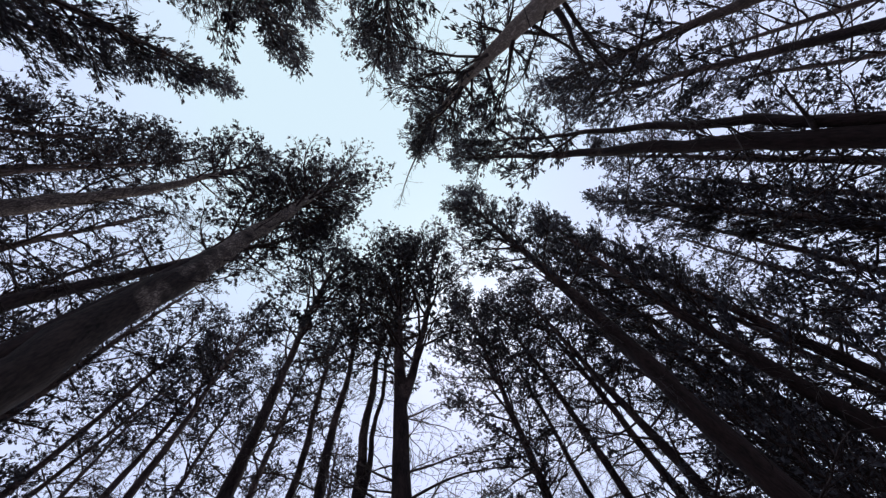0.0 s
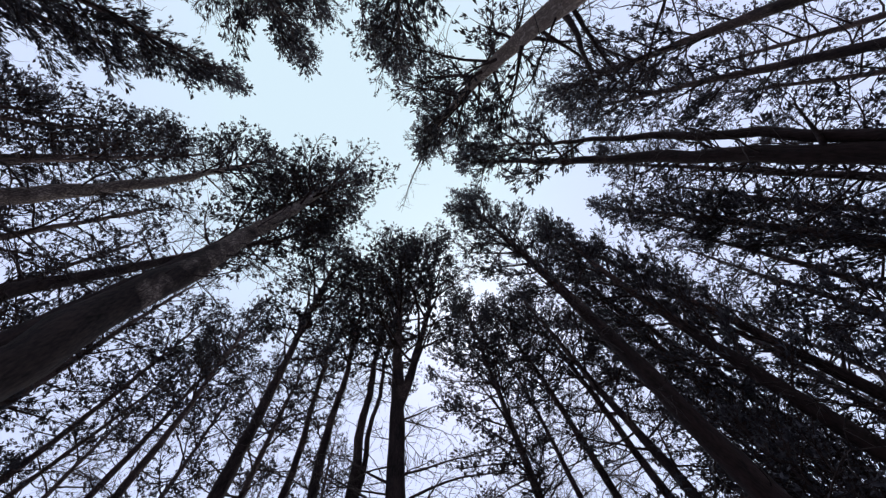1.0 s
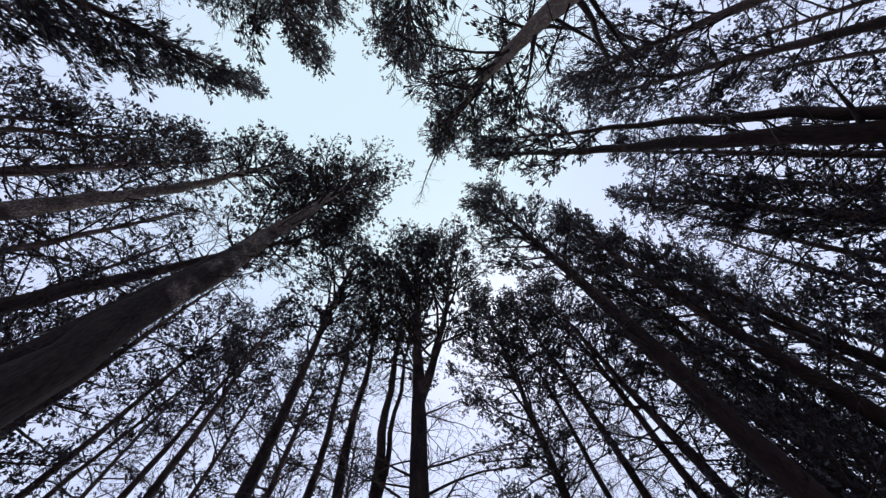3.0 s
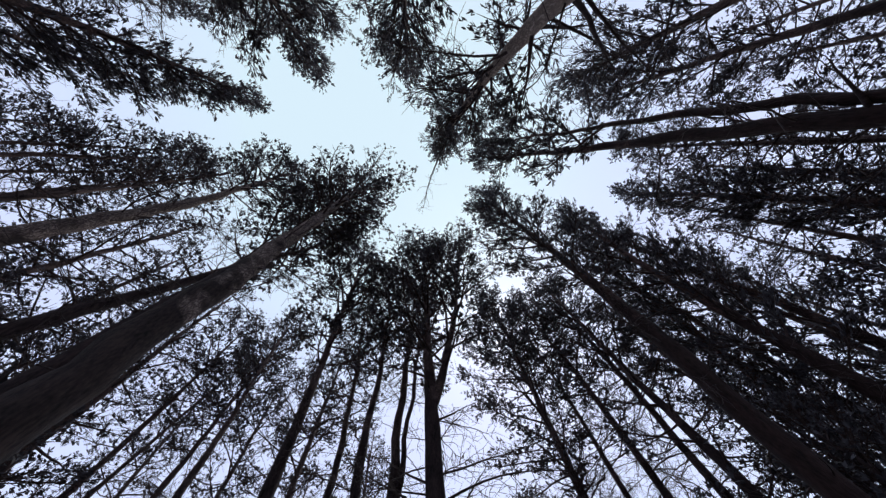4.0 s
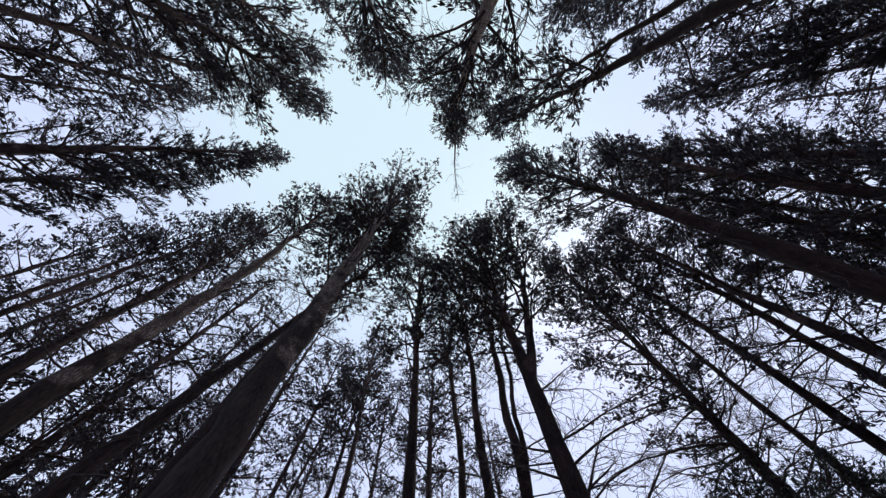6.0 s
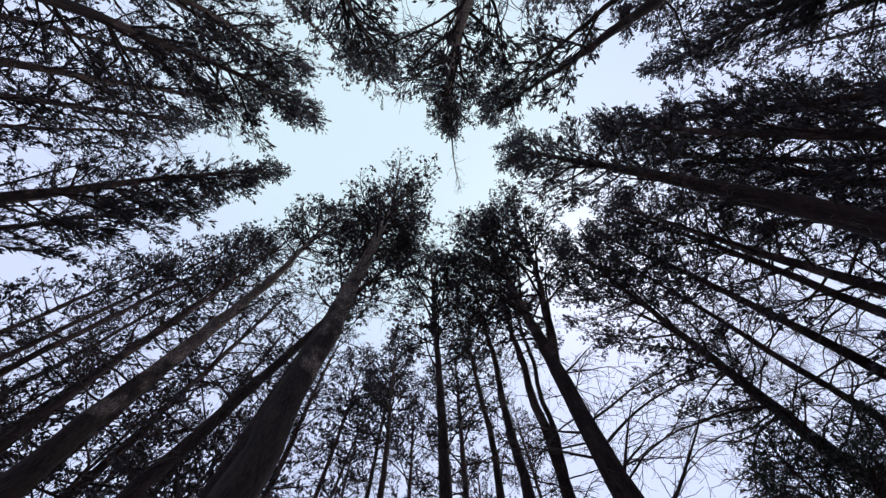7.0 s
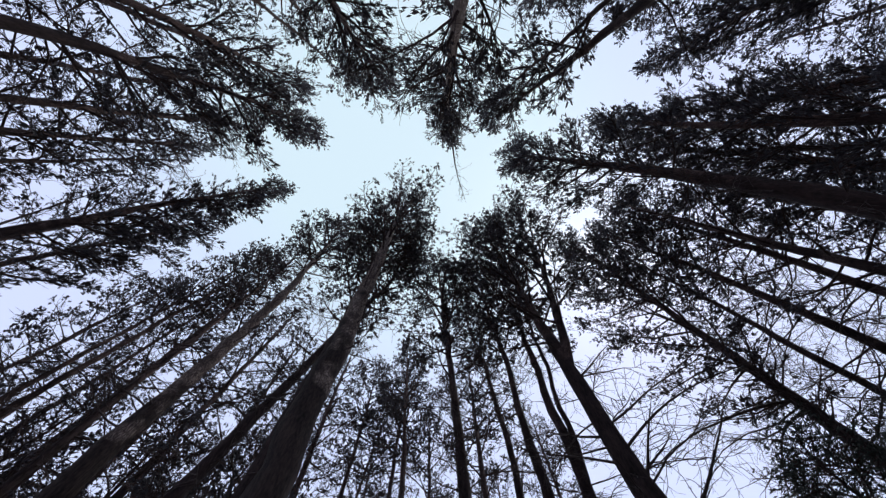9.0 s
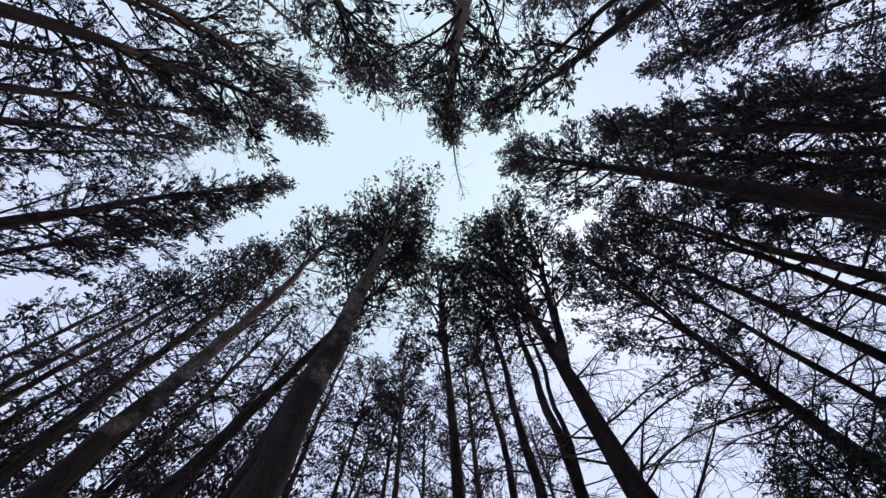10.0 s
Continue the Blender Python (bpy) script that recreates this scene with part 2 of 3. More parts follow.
def live_bough(rng, foot, way, length, thick, crown, feet, ways):
    """A bough with its twigs; adds the places of its tufts to feet and ways."""
    line = bough_line(rng, foot, way, length, 0.25 if crown.spray else 0.45 - crown.droop)
    pieces = [tube(line, np.linspace(thick, 0.008, len(line)), 4)]
    count = int(6 + length * (9 if crown.spray else 7))
    first = 0.16 if crown.spray else 0.38
    s = first + (1 - first) * (np.arange(count) + rng.uniform(0, 1, count)) / count
    p, d = on_line(line, s)
    side = unit(np.cross(d, [0, 0, 1])) * np.where(np.arange(count) % 2, 1, -1)[:, None]
    up = np.zeros((count, 3))
    if crown.spray:
        up[:, 2] = rng.uniform(-0.1, 0.35, count)
        out = d + side * rng.uniform(0.1, 0.85, count)[:, None] + up + rng.normal(size=(count, 3)) * 0.18
        long = rng.uniform(0.35, 0.95, count) * (1.25 - 0.65 * s) * min(1.1, 0.5 + length / 3.5)
        lines = twigs(rng, p, out, long, 0.15, 2, 0.10)
        scatter, lay, near, bare, load = 0.045, 0.26, 0.66, 0.38, 12.5
    else:
        up[:, 2] = rng.uniform(-0.15, 0.6, count) - crown.droop
        out = d * 0.7 + side * rng.uniform(0.2, 1.1, count)[:, None] + up + rng.normal(size=(count, 3)) * 0.25
        long = rng.uniform(0.3, 0.85, count) * (1.2 - 0.5 * s) * min(1.1, 0.5 + length / 3.5)
        lines = twigs(rng, p, out, long, 0.15 - crown.droop, 2)
        scatter, lay, near, bare, load = 0.08, 0.60, 0.40, 0.38, 11.5
    pieces.append(thin_tubes(lines[:, ::2], 0.010, 0.004))
    leafy = crown.thick * rng.uniform(0.55, 1.45)
    many = np.where(rng.uniform(0, 1, count) < bare, 0, np.maximum(2, (long * load * leafy).astype(int)))
    which = np.repeat(np.arange(count), many)
    t = (1 - near * rng.uniform(0, 1, len(which)) ** 1.4) * 2 * 0.999
    i = np.minimum(t.astype(int), 1)
    step = lines[which, i + 1] - lines[which, i]
    feet.append(lines[which, i] + step * (t - i)[:, None] + rng.normal(size=step.shape) * scatter)
    ways.append(unit(step) + rng.normal(size=step.shape) * lay + np.array([0, 0, 0.10 if crown.spray else -0.6 * crown.droop]))
    return pieces


def dead_bough(rng, foot, way, length, thick, rise=None, fine=1.0, crook=0.17):
    """A bare bough with bare side twigs that part again."""
    line = bough_line(rng, foot, way, length, rng.uniform(-0.4, 0.6) if rise is None else rise, 9, crook)
    pieces = [tube(line, np.linspace(thick, 0.005, len(line)), 6)]
    count = int((2 + length * 5) * fine)
    p, d = on_line(line, rng.uniform(0.2, 0.98, count))
    long = rng.uniform(0.2, 0.75, count) * min(1.3, length)
    first = twigs(rng, p, d * 0.9 + rng.normal(size=(count, 3)) * 0.6, long, -0.3, 4, 0.30)
    pieces.append(thin_tubes(first, 0.008, 0.003))
    which = np.repeat(np.arange(count), 2)
    i = rng.integers(1, 4, len(which))
    step = first[which, i + 1] - first[which, i]
    second = twigs(rng, first[which, i], unit(step) + rng.normal(size=step.shape) * 0.7, rng.uniform(0.10, 0.42, len(which)), -0.3, 2, 0.35)
    pieces.append(thin_tubes(second, 0.005, 0.0025))
    return pieces


def tree(name, label, seed, base, height, radius, lean=(0, 0), bow=(0, 0), crown=None, dead=16, dead_from=0.15, dead_reach=1.5,
         bark=None, leaf=None, stems=(), taper=0.75, wobble=0.09, shapes=None, limbs=(), fine=1.0, over=1.1, stubs=0, size=1.0):
    """A conifer: a tapered, slightly crooked trunk, bare dead boughs low down, live boughs with twigs, and needles.
    stems: second stems as (from, lean x, lean y, thickness, how fast they part), which part from the trunk at a share of its height.
    limbs: bare limbs that stand out, as (height, way in degrees, length, thickness, slope at the foot, bend)."""
    rng = np.random.default_rng(seed)
    crown, bark, leaf = crown or Crown(), bark or BARK, leaf or NEEDLE_HAZED
    height, lean, bow = height * over, np.array([*lean, 0.0]) * over, np.array([*bow, 0.0]) * over**2
    root = new(name)
    root.location = (*base, 0)
    tagged(root, label=label, category="tree", group="conifers of the grove")
    rows = 48
    s = np.linspace(-0.012, 1, rows)
    swing = np.cumsum(rng.normal(size=(rows, 2)), axis=0)
    swing -= s[:, None] * swing[-1] * 0.8
    swing *= wobble / max(1.0, np.abs(swing).max()) * np.minimum(1, s * 4).clip(0)[:, None]
    line = lean * s[:, None] + bow * (s[:, None] ** 2) + np.c_[swing, s * height]
    flare = 1 + 0.5 * np.exp(-np.maximum(s, 0) * height / 0.35)
    radii = np.maximum(radius * (1 - taper * s) * flare * (1 - 0.9 * np.clip((s - 0.88) / 0.12, 0, 1)), 0.012)
    radii = radii * (1 + 0.035 * rng.normal(size=rows))
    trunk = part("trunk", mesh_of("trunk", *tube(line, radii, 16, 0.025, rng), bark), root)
    for k in range(stubs):
        i = rng.integers(6, int(rows * 0.75))
        a = rng.uniform(0, 6.28)
        way = np.array([math.cos(a), math.sin(a), rng.uniform(-0.3, 0.5)])
        foot = line[i] + way * [radii[i] * 0.8, radii[i] * 0.8, 0]
        stump = bough_line(rng, foot, way, rng.uniform(0.08, 0.35), 0.0, 3, 0.2)
        part("broken_stub", mesh_of("broken_stub", *tube(stump, np.linspace(rng.uniform(0.012, 0.03), 0.007, 4), 6), DEADWOOD), trunk)
    axes = [(line, 0.0)]
    for share, sx, sy, thick, part_fast in stems:
        i = int(share * (rows - 1))
        t = np.linspace(0, 1, rows - i)[:, None]
        second = line[i:] + np.array([sx, sy, 0]) * (1 - (1 - t) ** part_fast) + np.c_[np.cumsum(rng.normal(size=(rows - i, 2)), axis=0) * 0.012, np.zeros(rows - i)]
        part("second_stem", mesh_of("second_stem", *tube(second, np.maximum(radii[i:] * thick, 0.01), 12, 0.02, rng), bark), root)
        axes.append((second, share))
    pull = crown.pull
    if pull is None:
        away = math.hypot(*base)
        pull = (-base[0] / away * 0.7, -base[1] / away * 0.7) if away < 9 else (0, 0)
    pull = np.array([*pull, 0.0])
    feet, ways = [], []
    turn = rng.uniform(0, 6.28)
    for k in range(crown.boughs):
        axis, low = axes[k % len(axes)]
        u = (k + rng.uniform(0, 1)) / crown.boughs
        z = crown.start + (0.985 - crown.start) * u ** 0.85
        foot, _ = at_line(axis, (z - low) / (1 - low))
        thick = np.interp(z, s, radii)
        turn += 2.4 + rng.uniform(-0.4, 0.4)
        flat = np.array([math.cos(turn), math.sin(turn), 0])
        grow = 0.55 + 0.45 * min(1.0, u / 0.3)
        length = crown.reach * grow * (1 - (1 - crown.slim * 0.6) * u ** 2.2) * rng.uniform(0.6, 1.2)
        flat = unit(flat + pull * 0.6)
        length *= 1 + 0.35 * float(flat @ pull)
        climb = 0.7 + rng.uniform(-0.25, 0.35) + 0.8 * u ** 1.5 if crown.spray else 1.1 * u ** 1.5
        way = flat + np.array([0, 0, crown.rise + climb - crown.droop * 0.5])
        pieces = live_bough(rng, foot, way, max(length, 0.4), min(0.030, thick * 0.4) + 0.006 * length, crown, feet, ways)
        part("branch", mesh_of("branch", *joined(pieces), TWIG), root)
    for axis, _ in axes:
        tip, _ = at_line(axis, 0.98)
        feet.append(tip + rng.normal(size=(30, 3)) * [0.15, 0.15, 0.35])
        ways.append(rng.normal(size=(30, 3)) * 0.5 + [0, 0, 0.8])
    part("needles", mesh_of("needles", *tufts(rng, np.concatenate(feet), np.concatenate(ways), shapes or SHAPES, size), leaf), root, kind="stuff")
    for k in range(dead):
        z = dead_from + (crown.start + 0.08 - dead_from) * (k + rng.uniform(0, 1)) / max(dead, 1)
        foot, _ = at_line(line, z)
        a = rng.uniform(0, 6.28)
        way = np.array([math.cos(a), math.sin(a), rng.uniform(-0.2, 0.5)])
        length = dead_reach * rng.uniform(0.3, 1.2)
        pieces = dead_bough(rng, foot, way, length, 0.009 + 0.006 * length, None, fine)
        part("dead_branch", mesh_of("dead_branch", *joined(pieces), DEADWOOD), root, "bare dead branch")
    for z, a, length, thick, slope, rise in limbs:
        foot, _ = at_line(line, z / height)
        way = np.array([math.cos(radians(a)), math.sin(radians(a)), slope])
        pieces = dead_bough(rng, foot, way, length, thick, rise, 1.3, 0.05)
        part("dead_branch", mesh_of("dead_branch", *joined(pieces), DEADWOOD), root, "long bare dead limb")
    return root


# ---- ground ----
def ground():
    """One sheet of forest floor, rolling slightly, out to the horizon."""
    ring = np.concatenate([[0.0], np.geomspace(0.6, 900, 60)])
    spokes = 72
    verts = []
    for r in ring[1:]:
        for k in range(spokes):
            a = k * 2 * math.pi / spokes
            x, y = r * math.cos(a), r * math.sin(a)
            z = 0.06 * noise.noise((x * 0.7, y * 0.7, 3.0)) + 0.12 * noise.noise((x * 0.12, y * 0.12, 9.0))
            verts.append((x, y, z - 0.06))
    i, j = np.meshgrid(np.arange(len(ring) - 2), np.arange(spokes), indexing="ij")
    k = (j + 1) % spokes
    quads = np.stack([i * spokes + j, (i + 1) * spokes + j, (i + 1) * spokes + k, i * spokes + k], -1).reshape(-1, 4)
    verts.append((0, 0, -0.06))
    me = mesh_of("ground", verts, quads, FLOOR)
    bm = bmesh.new()
    bm.from_mesh(me)
    bm.verts.ensure_lookup_table()
    for k in range(spokes):
        bm.faces.new((bm.verts[len(verts) - 1], bm.verts[k], bm.verts[(k + 1) % spokes]))
    bm.to_mesh(me)
    bm.free()
    tagged(new("ground", me), label="forest floor of brown needle litter and moss", category="ground", kind="structure")


ground()
TALL = "tall pine with a bare lower trunk and a dense haze-tinted crown"
THIN = "slender pine with many bare dead branches and a small crown"

HANG = "tall conifer with climbing boughs and long dark sprays"

# the pines that stand round the clearing
tree("pine", "thick pine with grey-brown bark, pale where it flaked", 1, (-3.78, 2.01), 20.5, 0.285, (0.21, 0.19), (0.28, -0.65), Crown(0.60, 2.9, 60, (0.35, -0.1), thick=0.75), 12, 0.3, bark=BARK_PALE, stubs=10)
tree("pine", TALL, 2, (-7.26, 0.68), 20, 0.23, (0.24, 1.37), (-0.10, -1.39), Crown(0.68, 2.1, 44, thick=0.9), 26, 0.3, 2.0, bark=BARK_PALE, stubs=10)
tree("pine", THIN, 3, (-10.95, -1.01), 19.5, 0.11, (-0.02, 0.43), (-0.01, 0.15), Crown(0.60, 1.7, 40, thick=0.75), 20, stubs=10)
tree("pine", THIN, 4, (-10.77, 0.78), 19, 0.09, (-0.01, -0.16), (-0.02, -0.46), Crown(0.66, 2.0, 28, thick=0.6), 20, stubs=10)
tree("pine", HANG, 5, (-7.79, -3.39), 20, 0.15, (0.15, -0.40), (-0.29, 0.62), Crown(0.40, 1.9, 60, (-0.5, 1.1), slim=0.3, thick=0.85, spray=True), 12, shapes=LONG_SHAPES, stubs=10, limbs=((7.5, -66, 5.5, 0.030, 6.0, 0.0), (8.6, 118, 3.4, 0.022, 1.6, 0.1)))
tree("pine", HANG, 6, (-4.21, -4.69), 20, 0.13, (0.88, -0.83), (-1.18, 0.93), Crown(0.36, 2.2, 58, (-0.5, 0.5), slim=0.4, thick=0.7, spray=True), 16, shapes=LONG_SHAPES, stubs=10, limbs=((9.2, 138, 4.8, 0.030, 1.2, 0.2), (8.0, 141, 4.2, 0.022, 1.4, 0.1), (10.6, 135, 3.6, 0.020, 1.3, 0.1)))
tree("pine", "leaning pine with a long bare tip twig", 7, (2.65, -1.78), 19.5, 0.165, (-2.60, -0.55), (1.05, 2.24), Crown(0.35, 2.05, 72, slim=0.6, pull=(-0.12, 0.1), thick=0.68, spray=True), 14, bark=BARK_SKYLIT, shapes=LONG_SHAPES, over=1.05, size=0.9,
     limbs=((8.5, 200, 3.2, 0.030, 1.3, 0.0), (7.0, 15, 2.2, 0.035, 0.5, 0.4), (6.2, 40, 1.8, 0.035, 0.3, 0.5), (7.8, -60, 1.6, 0.03, 0.4, 0.3), (19.7, 116, 3.6, 0.045, 0.12, 0.1),
            (6.4, 5, 3.0, 0.048, 0.9, 0.2), (7.4, -14, 2.8, 0.045, 1.1, 0.1), (9.4, 188, 2.6, 0.030, 0.9, 0.0)))
tree("pine", TALL, 8, (8.36, -3.32), 20, 0.19, (-0.06, -0.15), (-0.03, -0.07), Crown(0.48, 2.6, 42, thick=0.75, spray=True), 16, shapes=LONG_SHAPES, stubs=10)
tree("pine", TALL, 9, (9.75, -2.23), 20, 0.17, (-0.22, -0.85), (0.15, 0.56), Crown(0.48, 2.6, 40, thick=0.95, spray=True), 16, shapes=LONG_SHAPES, stubs=10)
tree("pine", "forked pine with red-brown bark and two stems", 10, (4.20, -0.17), 20, 0.12, (0.00, 0.25), (-0.75, 0.37), Crown(0.42, 2.1, 50, slim=0.4, pull=(-0.3, 0.0), thick=0.85, spray=True), 18, 0.1, bark=BARK_RED, shapes=LONG_SHAPES,
     stems=((0.14, 0.0, -0.56, 0.62, 3),), limbs=((4.9, -110, 0.6, 0.035, 0.6, 0.2),))
tree("pine", HANG, 11, (11.93, 1.27), 20, 0.24, (-0.21, 1.23), (-0.01, 0.08), Crown(0.28, 2.4, 80, slim=0.3, spray=True, thick=1.05), 10, shapes=LONG_SHAPES, stubs=10)
tree("pine", TALL, 12, (4.56, 4.19), 20.5, 0.21, (0.63, -0.82), (-1.35, -0.65), Crown(0.42, 2.8, 56, spray=True, thick=0.85), 18, bark=BARK_RED, shapes=LONG_SHAPES, stubs=10)
tree("pine", TALL, 13, (7.87, 4.38), 20, 0.21, (-0.48, 0.93), (0.90, -1.58), Crown(0.30, 2.8, 54, spray=True, thick=0.85), 16, bark=BARK_RED, shapes=LONG_SHAPES, stubs=10)
tree("pine", TALL, 14, (10.31, 5.10), 20, 0.2, (0.55, -1.17), (-0.47, 1.05), Crown(0.20, 2.6, 52, spray=True, thick=0.85), 12, bark=BARK_RED, shapes=LONG_SHAPES, stubs=10)
tree("pine", TALL, 15, (8.47, 7.02), 20.5, 0.19, (0.95, -1.29), (-0.07, 0.09), Crown(0.24, 2.8, 60, spray=True, thick=0.85), 16, bark=BARK_RED, shapes=LONG_SHAPES, stubs=10)
tree("pine", TALL, 16, (4.56, 10.77), 20, 0.22, (-0.30, 0.12), (-0.45, -1.80), Crown(0.40, 2.9, 76, (-0.9, 0.1), thick=0.95), 72, 0.2, 3.1, stubs=10,
     limbs=((9.3, 199, 4.6, 0.045, 0.25, -0.85), (9.0, 199, 3.8, 0.040, -0.1, -1.3), (7.4, 209, 3.2, 0.028, -0.05, 0.0)))
tree("pine", TALL, 17, (6.76, 10.52), 20, 0.2, (0.65, -0.42), (-1.65, -0.90), Crown(0.6, 2.8, 48), 54, 0.2, 2.9, stubs=10)
tree("pine", THIN, 18, (6.29, 11.38), 19.5, 0.15, (-0.10, 0.06), (-0.85, -1.50), Crown(0.66, 2.4, 36), 46, 0.2, 2.6, stubs=10)
tree("pine", TALL, 19, (7.75, 10.44), 20, 0.2, (1.51, -1.23), (-2.00, -0.50), Crown(0.55, 2.8, 48), 54, 0.2, 2.8, stubs=10)
tree("pine", "forked pine whose trunk parts into two stems", 20, (0.03, 6.00), 20, 0.24, (-0.41, -0.01), (0.34, 0.01), Crown(0.46, 2.7, 80, (0.0, -0.9), slim=1.0, thick=1.0), 22, 0.25, 1.7, stems=((0.41, 1.65, 0.0, 0.75, 2.2),),
     limbs=((7.2, -5, 2.6, 0.025, 0.05, -0.15), (6.6, -8, 2.8, 0.029, 0.45, -0.7), (8.6, -8, 1.1, 0.032, 0.15, 0.1), (6.1, -6, 1.0, 0.030, 0.4, 0.3), (5.9, -10, 1.5, 0.032, 0.9, 0.3),
            (5.15, -9, 2.4, 0.034, 0.6, 0.15), (7.0, 170, 1.6, 0.030, 0.6, 0.3), (6.4, 200, 1.8, 0.028, 0.4, 0.2)))
tree("pine", "crooked pine with a second stem", 21, (-1.29, 7.90), 19.5, 0.2, (-0.11, -0.01), (0.77, 0.11), Crown(0.62, 1.9, 34), 30, stems=((0.37, 0.4, 0.1, 0.6, 4),), wobble=0.25, stubs=10)
tree("pine", THIN, 22, (-1.84, 6.75), 19.5, 0.14, (-0.04, -0.01), (0.07, 0.02), Crown(0.55, 1.9, 42, thick=0.75), 24, wobble=0.14, stubs=10)
tree("pine", THIN, 23, (-3.51, 8.30), 19, 0.15, (1.78, 0.74), (-1.79, -0.60), Crown(0.55, 2.0, 40, thick=0.75), 24, stubs=10)
tree("pine", TALL, 24, (-3.16, 6.02), 20, 0.17, (-0.36, -0.22), (-0.04, -0.03), Crown(0.5, 2.3, 50, thick=1.0), 24, stubs=10)
tree("pine", THIN, 25, (-7.56, 9.32), 19.5, 0.18, (-0.07, -0.06), (-0.40, -0.34), Crown(0.62, 2.3, 40, thick=0.9), 40, 0.2, 2.0, stubs=10)
tree("pine", THIN, 26, (-9.48, 10.30), 19.5, 0.17, (0.08, 0.08), (0.08, 0.07), Crown(0.62, 2.2, 36, thick=0.9), 40, 0.2, 2.0, stubs=10)
tree("pine", THIN, 27, (-11.16, 8.45), 19.5, 0.16, (0.89, 1.06), (-0.34, -0.40), Crown(0.62, 2.2, 36, thick=1.0), 40, 0.2, 2.0, stubs=10)
tree("pine", THIN, 28, (-12.71, 9.72), 19.5, 0.14, (1.18, 1.29), (0.21, 0.23), Crown(0.62, 2.1, 32, thick=1.0), 34, 0.2, 2.0, stubs=10)
tree("pine", HANG, 31, (-7.32, -6.06), 20, 0.14, (0.09, -0.11), (0.15, -0.17), Crown(0.42, 2.0, 44, spray=True, thick=0.5), 14, shapes=LONG_SHAPES, stubs=10)
tree("pine", HANG, 32, (-4.44, -6.05), 20, 0.15, (1.98, -1.22), (-1.46, 0.78), Crown(0.48, 2.0, 40, spray=True, thick=0.75), 12, shapes=LONG_SHAPES, stubs=10)
tree("pine", HANG, 33, (0.24, -4.39), 20, 0.14, (-0.61, 0.02), (0.09, -0.00), Crown(0.44, 2.0, 54, spray=True, thick=0.65), 12, shapes=LONG_SHAPES, stubs=10)
tree("pine", THIN, 36, (-1.53, -5.39), 20, 0.075, (0.0, 0.0), (-0.04, 0.01), Crown(0.7, 1.2, 20), 12, 0.3, 1.0, stubs=10)
tree("pine", THIN, 34, (-8.98, 0.53), 19, 0.10, (-0.01, -0.21), (0.00, 0.01), Crown(0.62, 1.7, 24, thick=0.5), 22, 0.2, 1.6, stubs=10)
tree("pine", TALL, 30, (-4.50, 1.98), 19.5, 0.16, (-0.1, 0.75), (0.1, -0.2), Crown(0.6, 2.0, 30), 10, 0.2, stubs=10)
tree("pine", TALL, 29, (-5.90, 1.10), 19.5, 0.14, (1.13, 2.72), (0.08, 0.21), Crown(0.45, 2.4, 44), 16, stubs=10)
tree("pine", HANG, 37, (-10.56, -4.53), 19.1, 0.13, (-0.89, 0.82), (0, 0), Crown(0.36, 1.9, 50, (-0.4, 0.8), slim=0.3, thick=0.8, spray=True), 14, 0.2, 1.4, shapes=LONG_SHAPES, stubs=6)
tree("pine", THIN, 38, (-13.31, -2.02), 19.1, 0.11, (-2.55, -0.11), (0, 0), Crown(0.46, 2.0, 50, thick=1.0), 24, 0.2, 1.6, stubs=6)
tree("pine", HANG, 39, (-9.50, -7.27), 19.1, 0.12, (-0.03, 0.31), (0, 0), Crown(0.40, 1.3, 40, (-0.3, 0.5), slim=0.3, spray=True, thick=0.5), 12, 0.2, 1.4, shapes=LONG_SHAPES, stubs=6)
tree("pine", HANG, 40, (-10.71, -7.30), 19.1, 0.12, (-0.11, 0.42), (0, 0), Crown(0.46, 1.3, 36, (-0.3, 0.5), slim=0.3, spray=True, thick=0.5), 12, 0.2, 1.4, shapes=LONG_SHAPES, stubs=6)
tree("pine", THIN, 43, (-9.96, -0.54), 19.1, 0.10, (-3.41, 0.49), (0, 0), Crown(0.62, 1.6, 26, thick=0.45), 24, 0.2, 1.6, stubs=6)
tree("pine", THIN, 44, (-10.60, -1.25), 19.3, 0.09, (-0.75, 0.40), (0, 0.10), Crown(0.58, 1.6, 28, thick=0.45), 22, 0.2, 1.5, stubs=6)


def spruce(seed, base, height, reach):
    """A young spruce, clothed nearly to the ground."""
    return tree("young_spruce", "young dark green spruce, dense to the ground", seed, base, height, 0.07, (0, 0), (0, 0),
                Crown(0.12, reach, 84, (0, 0), 0.3, 2.8, 0.1, 0.1), 4, 0.03, 0.6, leaf=NEEDLE_SPRUCE, shapes=FINE_SHAPES, over=1.0)


spruce(41, (2.55, 7.6), 6.5, 2.0)
spruce(42, (4.3, 8.5), 6.8, 1.8)

# the wood behind them
def model(seed, spot, start, boughs, droop):
    return tree("pine", TALL, seed, spot, 18.5 + 0.3 * (seed % 5), 0.18, (0.2, -0.3), (0.3, 0.2), Crown(start, 2.6, boughs, (0, 0), droop, 0.7), 10, 0.15, 1.8, fine=0.5, shapes=COARSE_SHAPES)


airy = [model(60, (-14.5, -6.0), 0.50, 34, 0.0), model(61, (6.0, -11.0), 0.56, 32, 0.1)]
dense = [model(62, (13.0, 6.6), 0.16, 52, 0.2), model(63, (-13.2, 4.6), 0.20, 48, 0.2)]
rng = np.random.default_rng(5)


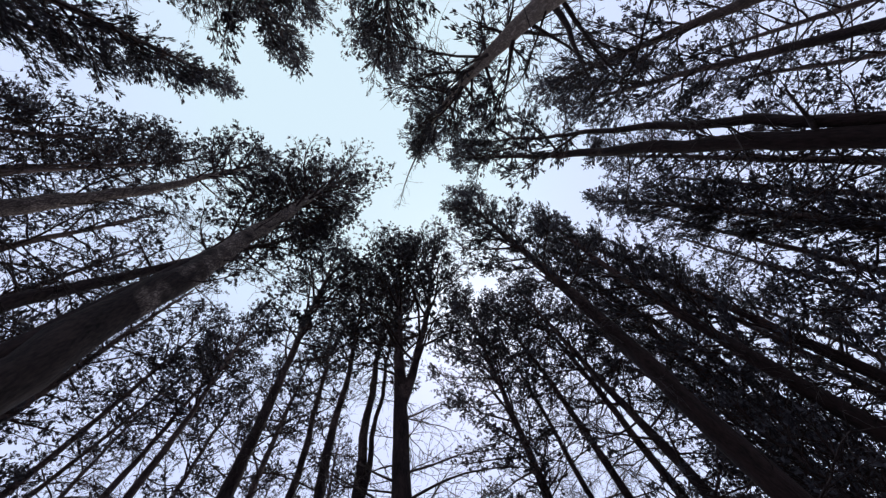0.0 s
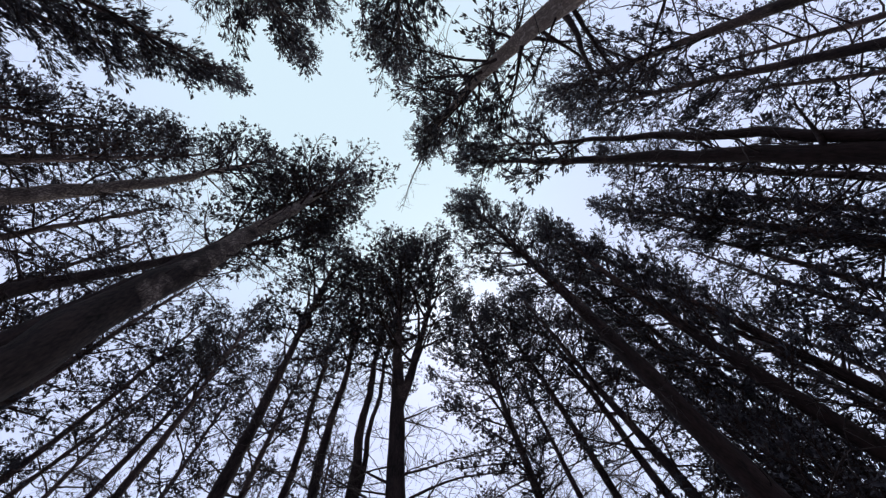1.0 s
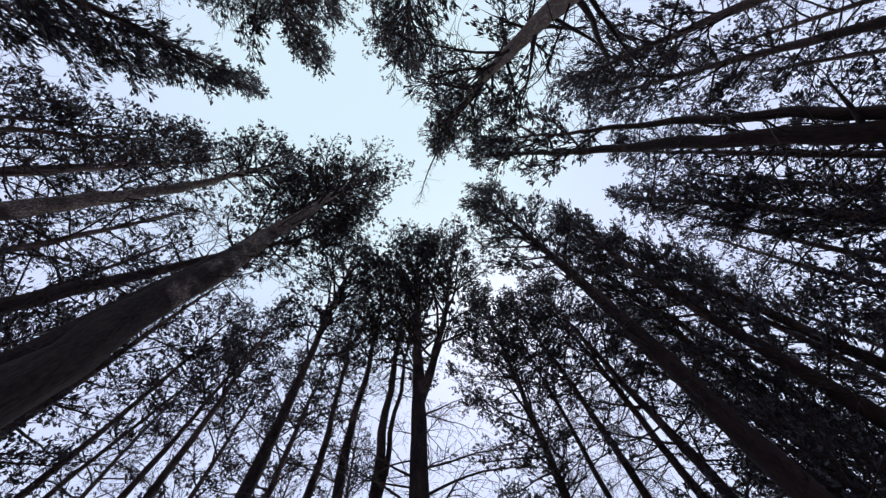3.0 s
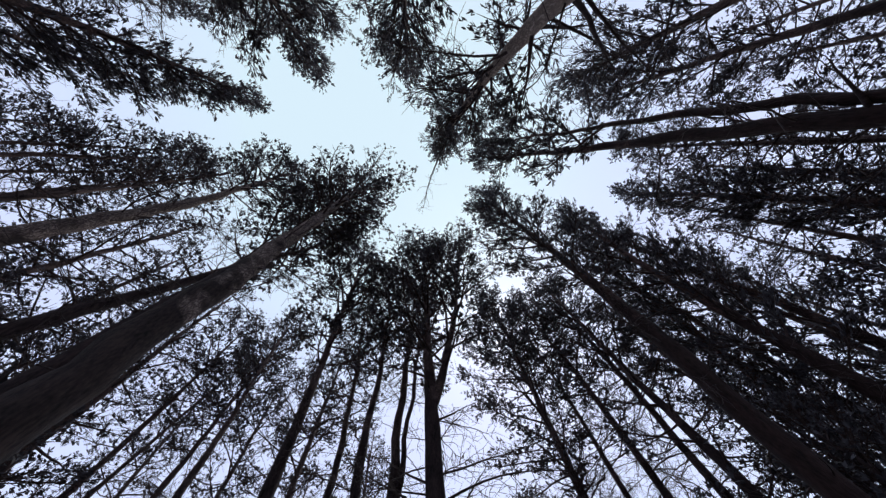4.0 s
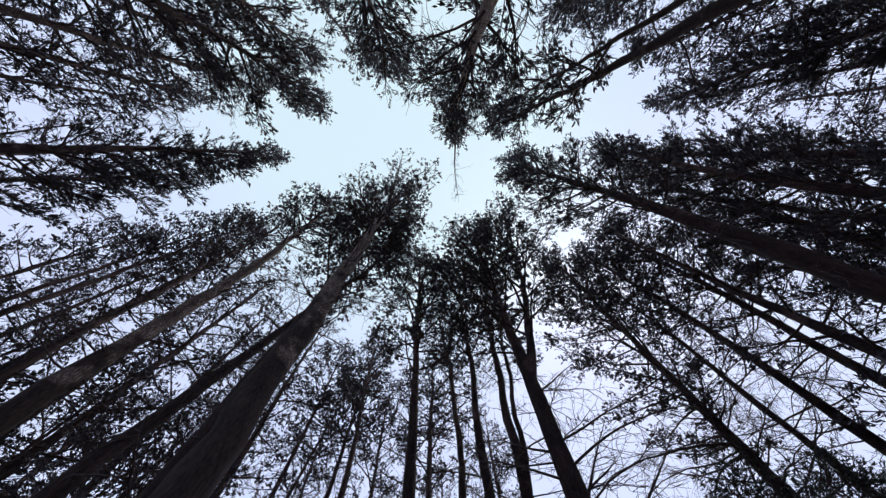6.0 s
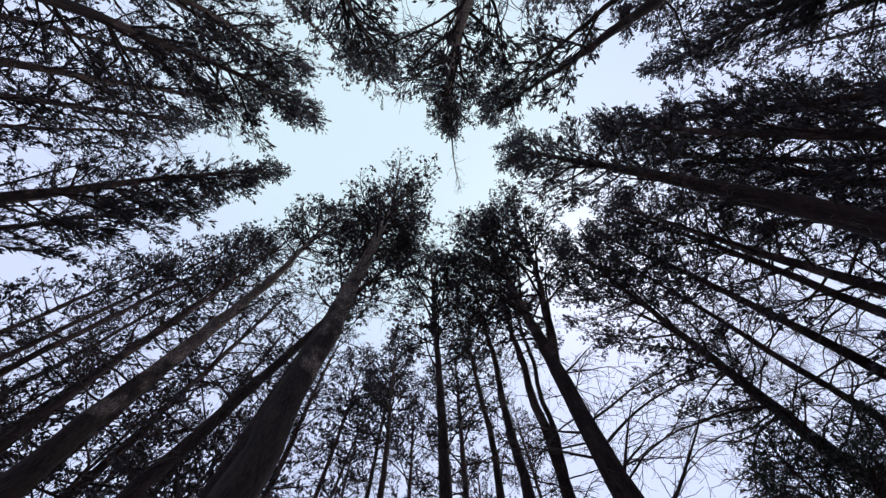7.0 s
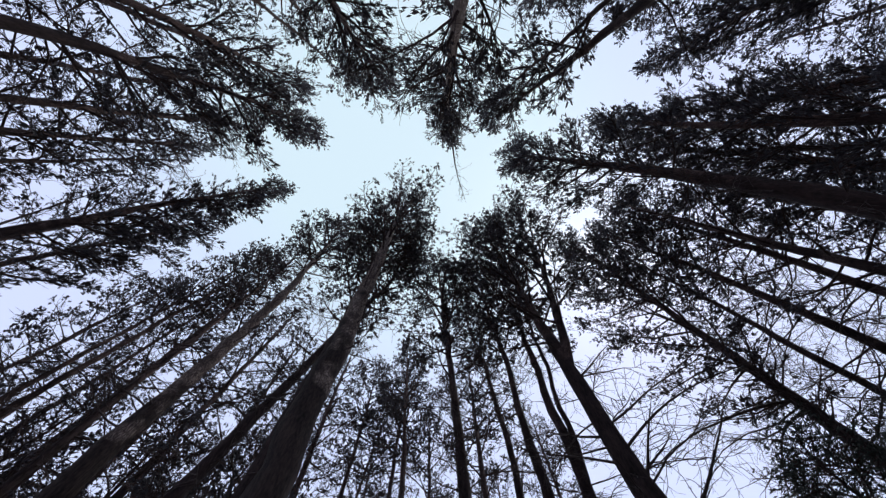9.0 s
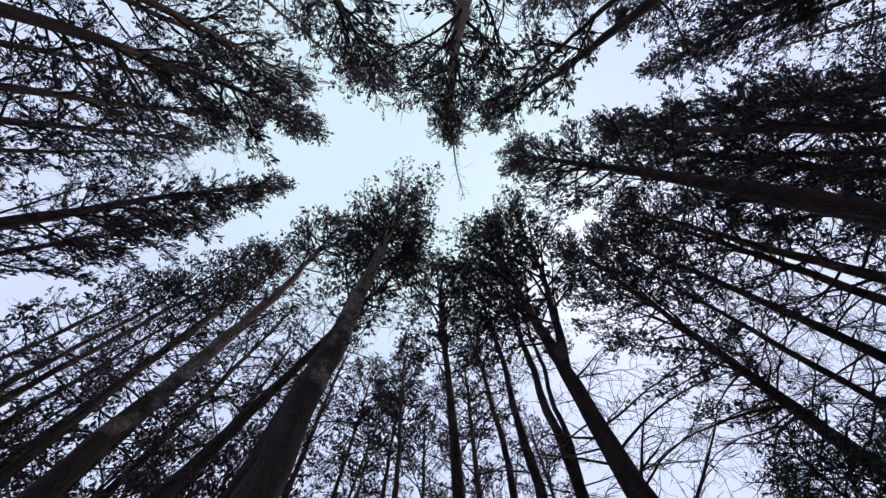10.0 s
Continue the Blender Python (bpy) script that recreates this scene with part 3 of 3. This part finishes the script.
def set_pine(models, k, x, y):
    tilt = np.random.default_rng(abs(int(x * 131 + y * 37)))
    return copy_thing(models[k % len(models)], pose(x, y, 0, tilt.uniform(-1.5, 1.5), tilt.uniform(-1.5, 1.5), tilt.uniform(0, 360)))


for k, (x, y) in enumerate(((9.6, 8.8), (13.6, 3.4), (10.6, -0.6), (12.4, 0.2), (14.6, 1.5), (14.0, 9.4), (6.6, 7.2), (11.3, 7.0), (-11.8, 2.4), (-13.4, 0.6), (-9.6, -7.6), (-5.8, -8.6), (-1.6, -8.4))):
    set_pine(dense, k, x, y)
for k, (x, y) in enumerate(((11.9, 9.2), (-14.4, 2.0), (-12.2, 5.6), (-10.5, 6.6), (-14.0, 7.4), (-6.2, 11.8), (-9.0, 12.8), (-8.9, -9.0), (-5.2, 10.4))):
    set_pine(dense if k < 5 else airy, k, x, y)
stand = [tuple(o.location[:2]) for o in scene.objects if o.parent is None and o.name.startswith(("pine", "young"))]
count = 0
while count < 20:
    far, a = math.sqrt(rng.uniform(9.5**2, 23**2)), rng.uniform(0, 2 * math.pi)
    x, y = far * math.cos(a), far * math.sin(a)
    if min(math.hypot(x - p, y - q) for p, q in stand) < 2.4 or 3.22 < a < 3.66:
        continue
    stand.append((x, y))
    count += 1
    if not 1.1 < a < 1.62:
        set_pine(airy + dense if far > 15 else airy, count, x, y)


# young pines between the tall ones
for k, (x, y, tall) in enumerate(((-8.7, 2.9, 7.5), (7.8, 2.2, 7.5), (9.6, 6.4, 8.5), (-9.6, 1.7, 9.5), (-11.0, -0.1, 10.0), (7.3, 5.7, 9.0), (8.9, 5.6, 9.5), (6.5, 4.9, 7.0), (9.0, 8.0, 9.0), (-6.9, 2.75, 8.0), (-7.6, 4.2, 7.5))):
    tree("young_pine", "young bushy pine between the tall trunks", 80 + k, (x, y), tall, 0.08, (0.2, 0.1), (0, 0.2), Crown(0.3, 1.5, 34, (0, 0), thick=1.1), 10, 0.05, 0.9, over=1.0, size=0.75)


def far_woods():
    """A ring of wood farther off, added to keep low skylight off the trunks: trunks and coarse sprays of foliage."""
    wood, feet, ways = [], [], []
    for k in range(150):
        far, a = math.sqrt(rng.uniform(25**2, 44**2)), rng.uniform(0, 2 * math.pi)
        x, y, tall = far * math.cos(a), far * math.sin(a), rng.uniform(16, 21)
        z = np.linspace(-0.1, tall, 5)
        wood.append(tube(np.c_[x + rng.normal(size=5) * 0.1, y + rng.normal(size=5) * 0.1, z], np.linspace(0.2, 0.03, 5), 6))
        n = 160
        h = tall * rng.uniform(0.25, 1.0, n)
        turn, out = rng.uniform(0, 6.28, n), rng.uniform(0.1, 1.0, n) * 2.6 * (1.15 - h / tall)
        feet.append(np.c_[x + out * np.cos(turn), y + out * np.sin(turn), h])
        ways.append(np.c_[np.cos(turn), np.sin(turn), rng.uniform(-0.4, 0.4, n)])
    tagged(new("far_woods", mesh_of("far_woods", *joined(wood), BARK)), label="dark trunks added farther off to block low skylight", category="trees", kind="stuff")
    v, f = tufts(rng, np.concatenate(feet), np.concatenate(ways), COARSE_SHAPES, 2.4)
    tagged(new("far_foliage", mesh_of("far_foliage", v, f, NEEDLE_HAZED)), label="haze-tinted foliage added farther off to block low skylight", category="trees", kind="stuff")


far_woods()
